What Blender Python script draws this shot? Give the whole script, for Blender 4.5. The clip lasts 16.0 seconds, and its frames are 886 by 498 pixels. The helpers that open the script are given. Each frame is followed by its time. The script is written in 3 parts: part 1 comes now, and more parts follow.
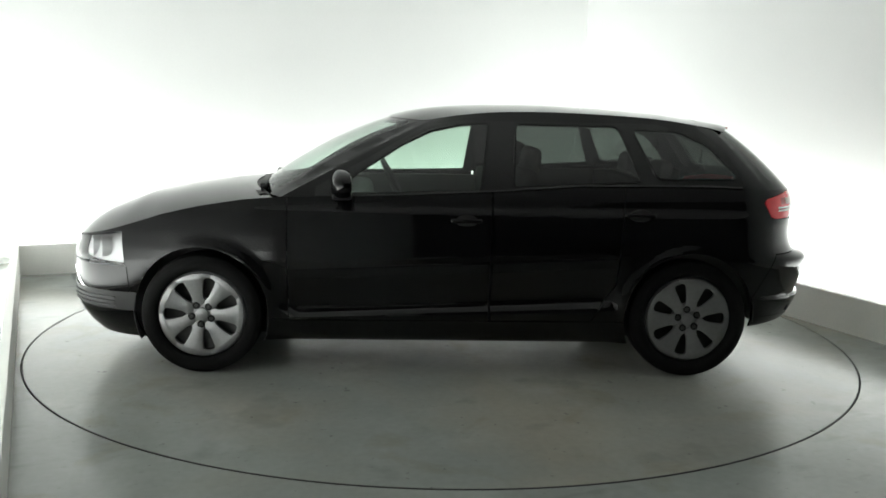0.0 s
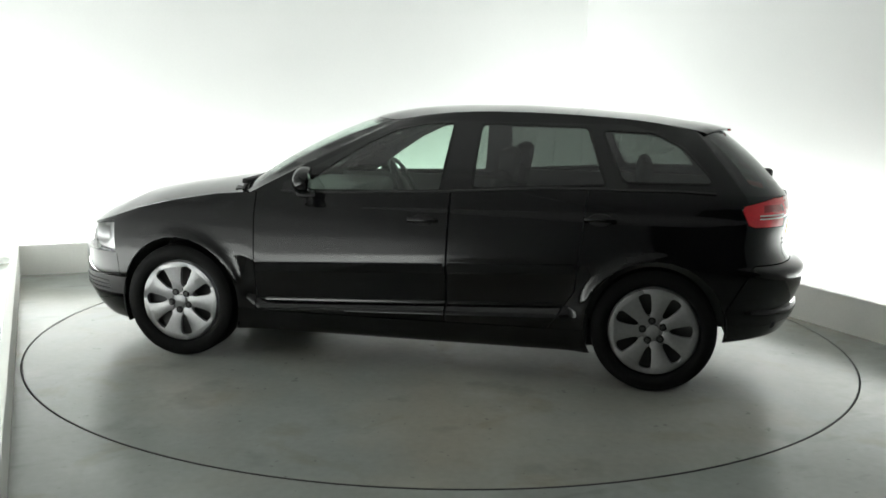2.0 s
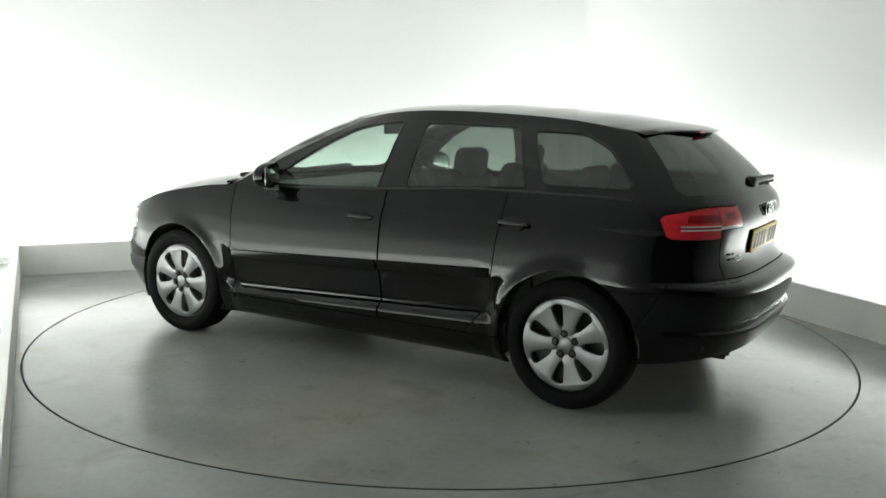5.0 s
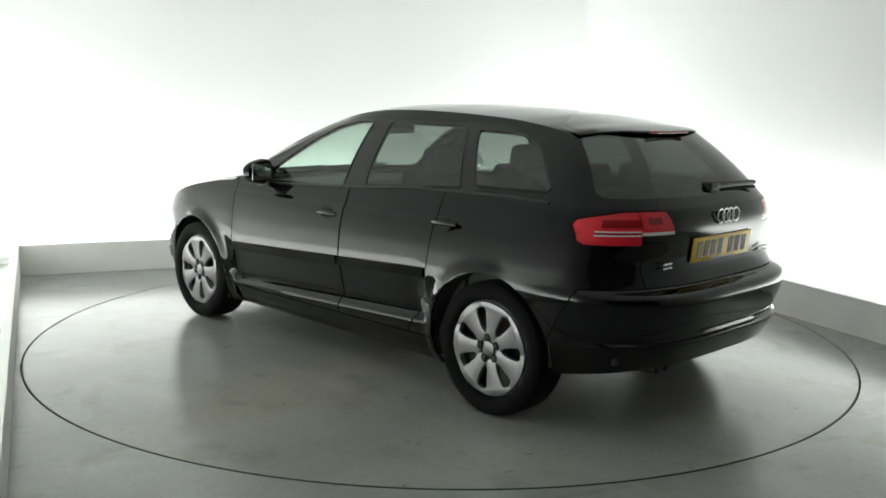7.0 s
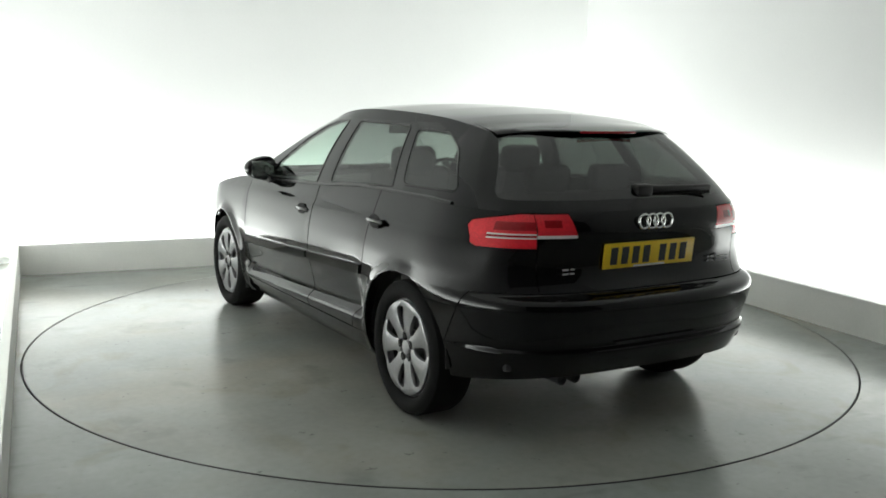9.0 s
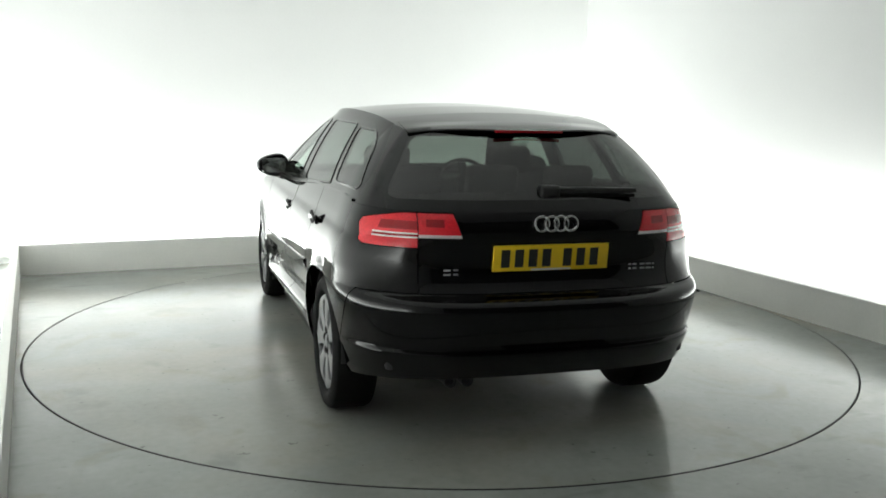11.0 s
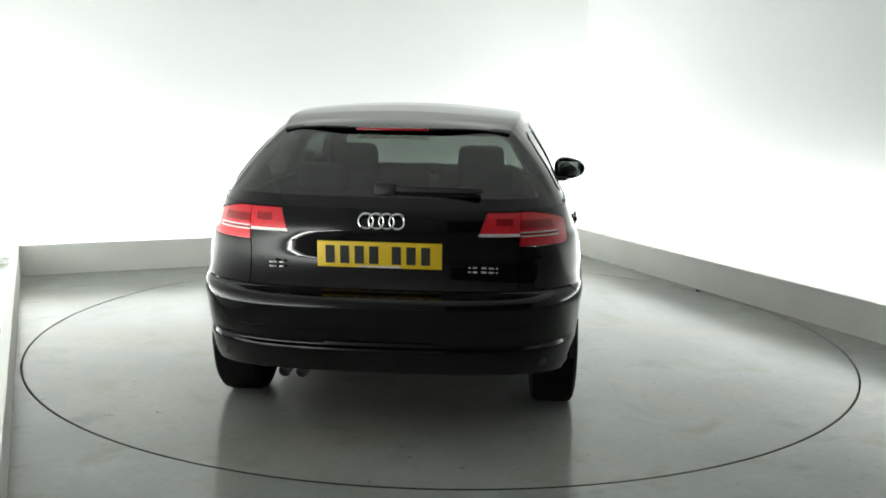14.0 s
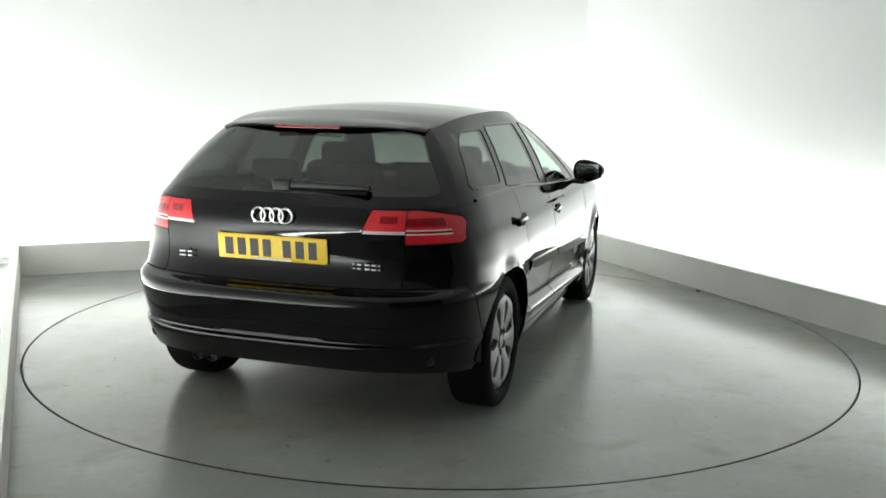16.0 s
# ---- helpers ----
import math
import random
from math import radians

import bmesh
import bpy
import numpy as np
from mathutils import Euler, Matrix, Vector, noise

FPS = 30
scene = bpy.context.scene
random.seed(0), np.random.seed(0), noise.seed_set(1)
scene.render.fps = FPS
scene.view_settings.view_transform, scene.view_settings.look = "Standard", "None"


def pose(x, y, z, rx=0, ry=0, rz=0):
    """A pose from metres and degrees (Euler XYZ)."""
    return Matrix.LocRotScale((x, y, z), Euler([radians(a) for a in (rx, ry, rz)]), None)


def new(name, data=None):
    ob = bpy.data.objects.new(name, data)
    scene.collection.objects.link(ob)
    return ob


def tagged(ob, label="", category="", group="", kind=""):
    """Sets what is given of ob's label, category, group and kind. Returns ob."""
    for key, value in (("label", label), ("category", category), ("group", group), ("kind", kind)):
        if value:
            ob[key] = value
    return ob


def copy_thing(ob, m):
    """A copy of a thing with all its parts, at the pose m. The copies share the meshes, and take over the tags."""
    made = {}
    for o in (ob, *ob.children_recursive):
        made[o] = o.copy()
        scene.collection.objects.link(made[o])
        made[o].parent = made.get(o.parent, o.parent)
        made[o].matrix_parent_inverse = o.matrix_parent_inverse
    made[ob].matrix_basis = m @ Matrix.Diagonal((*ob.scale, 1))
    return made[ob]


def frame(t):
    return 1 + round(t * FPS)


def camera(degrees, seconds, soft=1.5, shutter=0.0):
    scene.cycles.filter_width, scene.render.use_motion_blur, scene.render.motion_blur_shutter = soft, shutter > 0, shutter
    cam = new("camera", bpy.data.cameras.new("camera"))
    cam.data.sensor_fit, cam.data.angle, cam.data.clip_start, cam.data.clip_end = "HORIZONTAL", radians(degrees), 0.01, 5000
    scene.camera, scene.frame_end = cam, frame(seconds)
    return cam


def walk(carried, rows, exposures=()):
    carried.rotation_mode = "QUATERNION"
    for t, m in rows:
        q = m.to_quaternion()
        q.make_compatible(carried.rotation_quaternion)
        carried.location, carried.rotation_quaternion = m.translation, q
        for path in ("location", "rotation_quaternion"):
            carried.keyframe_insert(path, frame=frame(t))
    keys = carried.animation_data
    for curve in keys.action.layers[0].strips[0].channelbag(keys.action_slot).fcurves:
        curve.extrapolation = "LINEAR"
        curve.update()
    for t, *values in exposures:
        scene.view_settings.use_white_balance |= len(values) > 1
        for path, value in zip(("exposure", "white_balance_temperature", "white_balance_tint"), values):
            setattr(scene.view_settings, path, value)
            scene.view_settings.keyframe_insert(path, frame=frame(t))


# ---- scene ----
cam = camera(51.25, 16.0, soft=1.7)
CAM_POSE = pose(0, -5.739, 1.453, 0, 0, 0.005) @ pose(0, 0, 0, 90 - 9.201, 0, 0) @ pose(0, 0, 0, 0, 0, 1.161)
walk(cam, [(0.0, CAM_POSE), (16.0, CAM_POSE)], exposures=[(0.0, 0.0), (16.0, 0.0)])

# ---- light: lamps in the trough behind the kerb wash the white walls ----
world = bpy.data.worlds.new("world")
scene.world = world
world.use_nodes = True
world.node_tree.nodes["Background"].inputs[0].default_value = (0.9, 1.0, 0.95, 1)
world.node_tree.nodes["Background"].inputs[1].default_value = 0.02

ROOM = 23.9            # turn of the room, degrees
HALF = 2.465           # kerb face to either side of the middle
BACK = 2.70            # kerb face at the far end
FRONT = -7.2           # wall behind the camera
TROUGH = 0.62          # kerb face to wall
KERB_H, KERB_T = 0.245, 0.06
WALL_H = 4.2
LIT_L, LIT_R = -3.5, -2.5   # the lit part of either side wall ends here
room_m = pose(0, 0, 0, 0, 0, ROOM)


def strip_lamp(name, x, y, length, along_y, lean, power):
    d = bpy.data.lights.new(name, "AREA")
    d.shape, d.size, d.size_y = "RECTANGLE", length, 0.16
    d.energy, d.color = power, (0.965, 1.0, 0.97)
    ob = new(name, d)
    turn = pose(0, 0, 0, 180, 0, 0) if not along_y else pose(0, 0, 0, 0, 0, 90) @ pose(0, 0, 0, 180, 0, 0)
    ob.matrix_world = room_m @ pose(x, y, 0.10) @ lean @ turn
    return ob


strip_lamp("trough_lamp", 0, BACK + 0.40, 5.6, False, pose(0, 0, 0, -12, 0, 0), 121)
strip_lamp("trough_lamp", -HALF - 0.40, (BACK + LIT_L) / 2, BACK - LIT_L, True, pose(0, 0, 0, 0, -12, 0), 133)
strip_lamp("trough_lamp", HALF + 0.40, (BACK + LIT_R) / 2, BACK - LIT_R, True, pose(0, 0, 0, 0, 12, 0), 105)


# ---- materials ----
def material(name, base, rough=0.5, metal=0.0, coat=0.0, ior=1.5, grain=0.0, grain_scale=60.0, blot=0.0, blot_scale=1.5,
             bump=0.0, bump_scale=200.0, rough_var=0.0):
    m = bpy.data.materials.new(name)
    m.use_nodes = True
    nt = m.node_tree
    b = nt.nodes["Principled BSDF"]
    b.inputs["Base Color"].default_value = (*base, 1)
    b.inputs["Roughness"].default_value = rough
    b.inputs["Metallic"].default_value = metal
    b.inputs["IOR"].default_value = ior
    b.inputs["Coat Weight"].default_value = coat
    b.inputs["Coat Roughness"].default_value = 0.04
    tc = nt.nodes.new("ShaderNodeTexCoord")

    def noise_node(scale, detail=5.0):
        n = nt.nodes.new("ShaderNodeTexNoise")
        n.inputs["Scale"].default_value = scale
        n.inputs["Detail"].default_value = detail
        nt.links.new(tc.outputs["Object"], n.inputs["Vector"])
        return n.outputs[0]

    def mul(sock, lo, hi):
        r = nt.nodes.new("ShaderNodeMapRange")
        r.inputs[1].default_value, r.inputs[2].default_value = 0.3, 0.7
        r.inputs[3].default_value, r.inputs[4].default_value = lo, hi
        nt.links.new(sock, r.inputs[0])
        return r.outputs[0]

    if grain or blot:
        a = mul(noise_node(grain_scale), 1 - grain, 1 + grain)
        c = mul(noise_node(blot_scale), 1 - blot, 1 + blot)
        p = nt.nodes.new("ShaderNodeMath")
        p.operation = "MULTIPLY"
        nt.links.new(a, p.inputs[0])
        nt.links.new(c, p.inputs[1])
        v = nt.nodes.new("ShaderNodeVectorMath")
        v.operation = "SCALE"
        v.inputs[0].default_value = base
        nt.links.new(p.outputs[0], v.inputs["Scale"])
        nt.links.new(v.outputs[0], b.inputs["Base Color"])
    if rough_var:
        nt.links.new(mul(noise_node(2.2, 8.0), rough - rough_var, rough + rough_var), b.inputs["Roughness"])
    if bump:
        bn = nt.nodes.new("ShaderNodeBump")
        bn.inputs["Strength"].default_value = bump
        bn.inputs["Distance"].default_value = 0.002
        nt.links.new(noise_node(bump_scale), bn.inputs["Height"])
        nt.links.new(bn.outputs[0], b.inputs["Normal"])
    return m


def glass(name, tint, ior=1.5):
    m = bpy.data.materials.new(name)
    m.use_nodes = True
    nt = m.node_tree
    nt.nodes.remove(nt.nodes["Principled BSDF"])
    tr = nt.nodes.new("ShaderNodeBsdfTransparent")
    tr.inputs[0].default_value = (*tint, 1)
    gl = nt.nodes.new("ShaderNodeBsdfGlossy")
    gl.inputs["Roughness"].default_value = 0.02
    lw = nt.nodes.new("ShaderNodeLayerWeight")
    lw.inputs[0].default_value = 0.5
    pw = nt.nodes.new("ShaderNodeMath")
    pw.operation = "POWER"
    pw.inputs[1].default_value = 5.0
    nt.links.new(lw.outputs["Facing"], pw.inputs[0])
    fr = nt.nodes.new("ShaderNodeMath")
    fr.operation = "MULTIPLY_ADD"
    fr.inputs[1].default_value, fr.inputs[2].default_value = 0.88, 0.09
    nt.links.new(pw.outputs[0], fr.inputs[0])
    mx = nt.nodes.new("ShaderNodeMixShader")
    nt.links.new(fr.outputs[0], mx.inputs[0])
    nt.links.new(tr.outputs[0], mx.inputs[1])
    nt.links.new(gl.outputs[0], mx.inputs[2])
    nt.links.new(mx.outputs[0], nt.nodes["Material Output"].inputs[0])
    return m


M_WALL = material("white_wall_paint", (0.8, 0.81, 0.8), 0.8, grain=0.01, blot=0.015, blot_scale=0.8)
# near-black base stands in for the lack of light behind the camera
M_DARK = material("unlit_end_black", (0.05, 0.052, 0.05), 0.9, grain=0.05, blot=0.1)
M_CEIL = material("ceiling_paint", (0.50, 0.505, 0.50), 0.9, grain=0.02, blot=0.03)
M_KERB = material("kerb_paint", (0.90, 0.90, 0.86), 0.55, grain=0.02, blot=0.04, blot_scale=2.5, bump=0.1)
M_FLOOR = material("grey_floor_paint", (0.285, 0.303, 0.287), 0.22, grain=0.04, grain_scale=25, blot=0.12, blot_scale=1.1,
                   bump=0.04, bump_scale=40, rough_var=0.035)


def scuffed(m, scale, lo, hi, amount):
    """Adds scattered scuffs to a painted floor."""
    nt = m.node_tree
    b = nt.nodes["Principled BSDF"]
    link = b.inputs["Base Color"].links[0]
    src = link.from_socket
    tc = nt.nodes.new("ShaderNodeTexCoord")
    mp = nt.nodes.new("ShaderNodeMapping")
    mp.inputs["Scale"].default_value = (1.0, 2.6, 1.0)
    mp.inputs["Rotation"].default_value = (0, 0, 0.6)
    n = nt.nodes.new("ShaderNodeTexNoise")
    n.inputs["Scale"].default_value, n.inputs["Detail"].default_value = scale, 9.0
    r = nt.nodes.new("ShaderNodeMapRange")
    r.inputs[1].default_value, r.inputs[2].default_value = lo, hi
    r.inputs[3].default_value, r.inputs[4].default_value = 1.0, amount
    v = nt.nodes.new("ShaderNodeVectorMath")
    v.operation = "SCALE"
    nt.links.new(tc.outputs["Object"], mp.inputs[0])
    nt.links.new(mp.outputs[0], n.inputs["Vector"])
    nt.links.new(n.outputs[0], r.inputs[0])
    nt.links.new(src, v.inputs[0])
    nt.links.new(r.outputs[0], v.inputs["Scale"])
    nt.links.new(v.outputs[0], b.inputs["Base Color"])


def stained(m, scale, lo, hi, tint):
    """Tints broad patches of a painted floor."""
    nt = m.node_tree
    b = nt.nodes["Principled BSDF"]
    src = b.inputs["Base Color"].links[0].from_socket
    tc = nt.nodes.new("ShaderNodeTexCoord")
    n = nt.nodes.new("ShaderNodeTexNoise")
    n.inputs["Scale"].default_value, n.inputs["Detail"].default_value, n.inputs["Distortion"].default_value = scale, 7.0, 0.6
    r = nt.nodes.new("ShaderNodeMapRange")
    r.inputs[1].default_value, r.inputs[2].default_value = lo, hi
    mx = nt.nodes.new("ShaderNodeMix")
    mx.data_type, mx.blend_type = "RGBA", "MULTIPLY"
    mx.inputs[7].default_value = (*tint, 1)
    nt.links.new(tc.outputs["Object"], n.inputs["Vector"])
    nt.links.new(n.outputs[0], r.inputs[0])
    nt.links.new(r.outputs[0], mx.inputs[0])
    nt.links.new(src, mx.inputs[6])
    nt.links.new(mx.outputs[2], b.inputs["Base Color"])


stained(M_FLOOR, 0.55, 0.45, 0.68, (1.08, 0.97, 0.88))
stained(M_FLOOR, 2.4, 0.58, 0.70, (0.90, 0.86, 0.80))
scuffed(M_FLOOR, 3.0, 0.60, 0.72, 0.84)
scuffed(M_FLOOR, 1.3, 0.56, 0.70, 1.14)
scuffed(M_FLOOR, 22.0, 0.68, 0.74, 0.6)
M_GAP = material("dark_gap", (0.01, 0.01, 0.01), 0.9)
M_STEEL = material("steel_edge", (0.06, 0.06, 0.06), 0.45, metal=0.6)
M_PAINT = material("black_car_paint", (0.002, 0.002, 0.0023), 0.05, ior=1.42, grain=0.2, grain_scale=900)
M_TRIM = material("black_plastic", (0.012, 0.012, 0.012), 0.5, bump=0.15, bump_scale=600)
M_GLOSSTRIM = material("gloss_black_trim", (0.006, 0.006, 0.006), 0.15)
M_GLASS = glass("clear_green_glass", (0.60, 0.71, 0.64))
M_TINT = glass("tinted_glass", (0.19, 0.215, 0.20))
M_TINT_REAR = glass("dark_tinted_glass", (0.105, 0.12, 0.11))
M_SCREEN = glass("windscreen_glass", (0.78, 0.88, 0.82))
M_TYRE = material("tyre_rubber", (0.005, 0.005, 0.005), 0.8, ior=1.25, grain=0.15, grain_scale=80, bump=0.3, bump_scale=150)
M_ALLOY = material("silver_alloy", (0.28, 0.28, 0.285), 0.38, metal=0.75, grain=0.05, blot=0.08, blot_scale=8)
M_CHROME = material("chrome", (0.75, 0.75, 0.75), 0.12, metal=1.0)
M_RED = material("red_lens", (0.72, 0.022, 0.035), 0.12, coat=0.6, grain=0.15, grain_scale=140)
M_RED2 = material("dark_red_lens", (0.30, 0.006, 0.012), 0.12, coat=0.6, grain=0.15, grain_scale=140)
M_CLEARLENS = material("clear_strip_lens", (0.75, 0.68, 0.68), 0.15, coat=0.5)
M_YELLOW = material("yellow_plate", (0.84, 0.57, 0.02), 0.4, grain=0.02, blot=0.04)
M_INK = material("black_ink", (0.012, 0.012, 0.012), 0.5)
M_WHITE = material("white_ink", (0.7, 0.7, 0.7), 0.5)
M_LINING = material("grey_door_lining", (0.075, 0.078, 0.075), 0.8, grain=0.1, grain_scale=150, bump=0.2)
M_SEAT = material("dark_seat_cloth", (0.018, 0.018, 0.02), 0.9, grain=0.2, grain_scale=120, bump=0.3)
M_REFLECTOR = material("headlamp_reflector", (0.5, 0.51, 0.52), 0.4, metal=0.8)
M_LENS = glass("headlamp_lens", (0.95, 0.95, 0.95))
M_BADGE = material("badge_metal", (0.5, 0.5, 0.5), 0.45, metal=0.7)
M_MIRROR = material("mirror_glass", (0.8, 0.85, 0.82), 0.02, metal=1.0)


# ---- mesh helpers ----
def finish(name, bm, mat, smooth=True, angle=35):
    me = bpy.data.meshes.new(name)
    bm.normal_update()
    bm.to_mesh(me)
    bm.free()
    me.materials.append(mat)
    if smooth:
        me.polygons.foreach_set("use_smooth", [True] * len(me.polygons))
        me.set_sharp_from_angle(angle=radians(angle))
    return me


def part(name, bm, mat, parent, label="", smooth=True, angle=35, m=None):
    ob = new(name, finish(name, bm, mat, smooth, angle))
    ob.parent = parent
    if m is not None:
        ob.matrix_basis = m
    if label:
        ob["label"] = label
    return ob


def box(lo, hi, bevel=0.0, seg=2, bm=None):
    bm2 = bmesh.new()
    c = [(a + b) / 2 for a, b in zip(lo, hi)]
    s = [b - a for a, b in zip(lo, hi)]
    bmesh.ops.create_cube(bm2, size=1, matrix=Matrix.Translation(c) @ Matrix.Diagonal((*s, 1)))
    if bevel:
        bmesh.ops.bevel(bm2, geom=bm2.edges[:], offset=bevel, segments=seg, affect="EDGES", profile=0.5)
    if bm is None:
        return bm2
    return join(bm, bm2)


def join(bm, other, m=None):
    if m is not None:
        bmesh.ops.transform(other, matrix=m, verts=other.verts[:])
    me = bpy.data.meshes.new("tmp")
    other.to_mesh(me)
    other.free()
    bm.from_mesh(me)
    bpy.data.meshes.remove(me)
    return bm


def grid(rows, closed=False, flip=False):
    """A sheet from rows of points."""
    bm = bmesh.new()
    vs = [[bm.verts.new(p) for p in r] for r in rows]
    n = len(rows[0])
    for a, b in zip(vs[:-1], vs[1:]):
        for i in range(n if closed else n - 1):
            j = (i + 1) % n
            q = (a[i], a[j], b[j], b[i])
            bm.faces.new(q[::-1] if flip else q)
    return bm


def lathe(profile, seg=48, axis="y"):
    """Turns a profile of (radius, along) about the y axis."""
    rows = []
    for r, h in profile:
        rows.append([(r * math.cos(a), h, r * math.sin(a)) for a in (2 * math.pi * i / seg for i in range(seg))])
    return grid(rows, closed=True, flip=True)


def prism(outline, depth, bevel=0.0):
    """An outline of (x, z) points with a depth along y."""
    bm = bmesh.new()
    a = [bm.verts.new((x, 0, z)) for x, z in outline]
    b = [bm.verts.new((x, depth, z)) for x, z in outline]
    bm.faces.new(a)
    bm.faces.new(b[::-1])
    n = len(a)
    for i in range(n):
        j = (i + 1) % n
        bm.faces.new((a[j], a[i], b[i], b[j]))
    bmesh.ops.recalc_face_normals(bm, faces=bm.faces[:])
    if bevel:
        bmesh.ops.bevel(bm, geom=bm.edges[:], offset=bevel, segments=2, affect="EDGES", profile=0.5)
    return bm


def spline(keys, n):
    """n points evenly in parameter on a smooth curve through keys."""
    k = [Vector(q) for q in keys]
    out = []
    for i in range(n):
        f = i / (n - 1) * (len(k) - 1)
        j = min(int(f), len(k) - 2)
        t = f - j
        p1, p2 = k[j], k[j + 1]
        m1 = (k[j + 1] - k[j - 1]) / 2 if j > 0 else p2 - p1
        m2 = (k[j + 2] - k[j]) / 2 if j + 2 < len(k) else p2 - p1
        out.append(p1 * (2 * t**3 - 3 * t**2 + 1) + m1 * (t**3 - 2 * t**2 + t) + p2 * (3 * t**2 - 2 * t**3) + m2 * (t**3 - t**2))
    return out


# ---- the room ----
def structure(name, bm, mat, label, smooth=False):
    ob = new(name, finish(name, bm, mat, smooth))
    ob.matrix_world = room_m
    return tagged(ob, label, name.split("_")[0], kind="structure")


RADIUS = 2.447
WX = HALF + TROUGH
structure("wall_back", box((-WX - 0.2, BACK + TROUGH, -0.3), (WX + 0.2, BACK + TROUGH + 0.2, WALL_H)), M_WALL, "smooth white studio wall washed with light from below")
structure("wall_left", box((-WX - 0.2, FRONT, -0.3), (-WX, BACK + TROUGH, WALL_H)), M_WALL, "smooth white studio wall washed with light from below")
structure("wall_right", box((WX, FRONT, -0.3), (WX + 0.2, BACK + TROUGH, WALL_H)), M_WALL, "smooth white studio wall washed with light from below")
# unseen wall, added to close the room and keep the car's reflections dark
structure("wall_front", box((-WX - 0.2, FRONT - 0.2, -0.3), (WX + 0.2, FRONT, WALL_H)), M_DARK, "unseen closing wall of the studio, coloured near black for the unlit end")
structure("ceiling", box((-WX - 0.2, FRONT - 0.2, WALL_H), (WX + 0.2, BACK + TROUGH + 0.2, WALL_H + 0.2)), M_CEIL, "plain grey studio ceiling")
structure("kerb_back", box((-HALF - KERB_T, BACK, -0.05), (HALF + KERB_T, BACK + KERB_T, KERB_H), 0.004), M_KERB, "low white painted kerb in front of the wall")
structure("kerb_left", box((-HALF - KERB_T, FRONT, -0.05), (-HALF - 0.010, BACK - 0.002, KERB_H), 0.004), M_KERB, "low white painted kerb in front of the wall")
structure("kerb_right", box((HALF, FRONT, -0.05), (HALF + KERB_T, BACK - 0.002, KERB_H), 0.004), M_KERB, "low white painted kerb in front of the wall")


def make_floor():
    bm = bmesh.new()
    n = 160
    ring = []
    a0 = radians(ROOM)
    for i in range(n):
        a = 2 * math.pi * i / n
        ring.append((math.cos(a - a0), math.sin(a - a0)))
    x0, x1, y0, y1 = -WX, WX, FRONT, BACK + TROUGH

    def out(c, s):
        k = min((x1 / c if c > 0 else x0 / c) if abs(c) > 1e-6 else 1e9, (y1 / s if s > 0 else y0 / s) if abs(s) > 1e-6 else 1e9)
        return (c * k, s * k, 0)
    corners = [math.atan2(y, x) for x, y in ((x0, y0), (x1, y0), (x1, y1), (x0, y1))]
    angs = sorted({math.atan2(s, c) for c, s in ring} | set(corners))
    rows = [[], [], []]
    for a in angs:
        c, s = math.cos(a), math.sin(a)
        rows[0].append(out(c, s))
        rows[1].append(((RADIUS + 0.003) * c, (RADIUS + 0.003) * s, 0))
        rows[2].append(((RADIUS + 0.003) * c, (RADIUS + 0.003) * s, -0.05))
    return grid(rows, closed=True, flip=False)


structure("floor", make_floor(), M_FLOOR, "glossy grey painted studio floor with faint scuffs")
structure("pit", box((-2.46, -2.46, -0.08), (2.46, 2.46, -0.05)), M_GAP, "dark pit below the turntable")
turntable = tagged(new("turntable"), "round grey painted turntable set flush in the floor", "turntable")
part("platform", lathe([(0.0005, 0), (1.0, 0), (2.0, 0), (RADIUS - 0.011, 0), (RADIUS - 0.011, -0.03)], 160), M_FLOOR, turntable, m=pose(0, 0, 0, 90, 0, 0))
part("edge_ring", lathe([(RADIUS - 0.0108, -0.03), (RADIUS - 0.0108, 0.0005), (RADIUS - 0.006, 0.0005), (RADIUS - 0.006, -0.03)], 160), M_STEEL, turntable, "dark steel edge ring", m=pose(0, 0, 0, 90, 0, 0))

chip_bm = bmesh.new()
bmesh.ops.create_icosphere(chip_bm, subdivisions=2, radius=0.5)
for v in chip_bm.verts:
    k = 1 + 0.35 * noise.noise(v.co * 3)
    v.co = Vector((v.co.x * 0.034 * k, v.co.y * 0.022 * k, max(0.0, v.co.z + 0.25) * 0.018 * k))
chip = tagged(new("rubber_chip", finish("rubber_chip", chip_bm, M_TYRE)), "small dark rubber chip lying against the kerb", "debris")
chip.matrix_world = pose(2.015, 1.40, 0, 0, 0, 20)

# ---- the car: x forward, y to its left, z up, origin on the ground between the axles ----
car = tagged(new("car"), "black five-door hatchback standing on the turntable", "car")
AXLE = 1.289
HUB_Z = 0.316


def interp(x, keys):
    return float(np.interp(x, [k[0] for k in keys], [k[1] for k in keys]))


FRONT_X = [(0.16, 1.99), (0.22, 2.05), (0.30, 2.10), (0.36, 2.112), (0.50, 2.118), (0.60, 2.105), (0.68, 2.075), (0.74, 2.02), (0.8, 1.96)]
REAR_X = [(0.16, 1.86), (0.22, 1.93), (0.30, 1.998), (0.36, 2.036), (0.40, 2.056), (0.415, 2.060), (0.425, 2.058), (0.435, 2.042), (0.448, 2.040), (0.48, 2.056),
          (0.55, 2.082), (0.60, 2.093), (0.625, 2.090), (0.638, 2.080), (0.648, 2.060), (0.657, 2.032), (0.665, 2.010), (0.69, 1.990), (0.73, 1.971), (0.76, 1.967), (0.86, 1.981),
          (0.92, 1.993), (0.95, 1.992), (1.0, 1.965), (1.05, 1.93)]
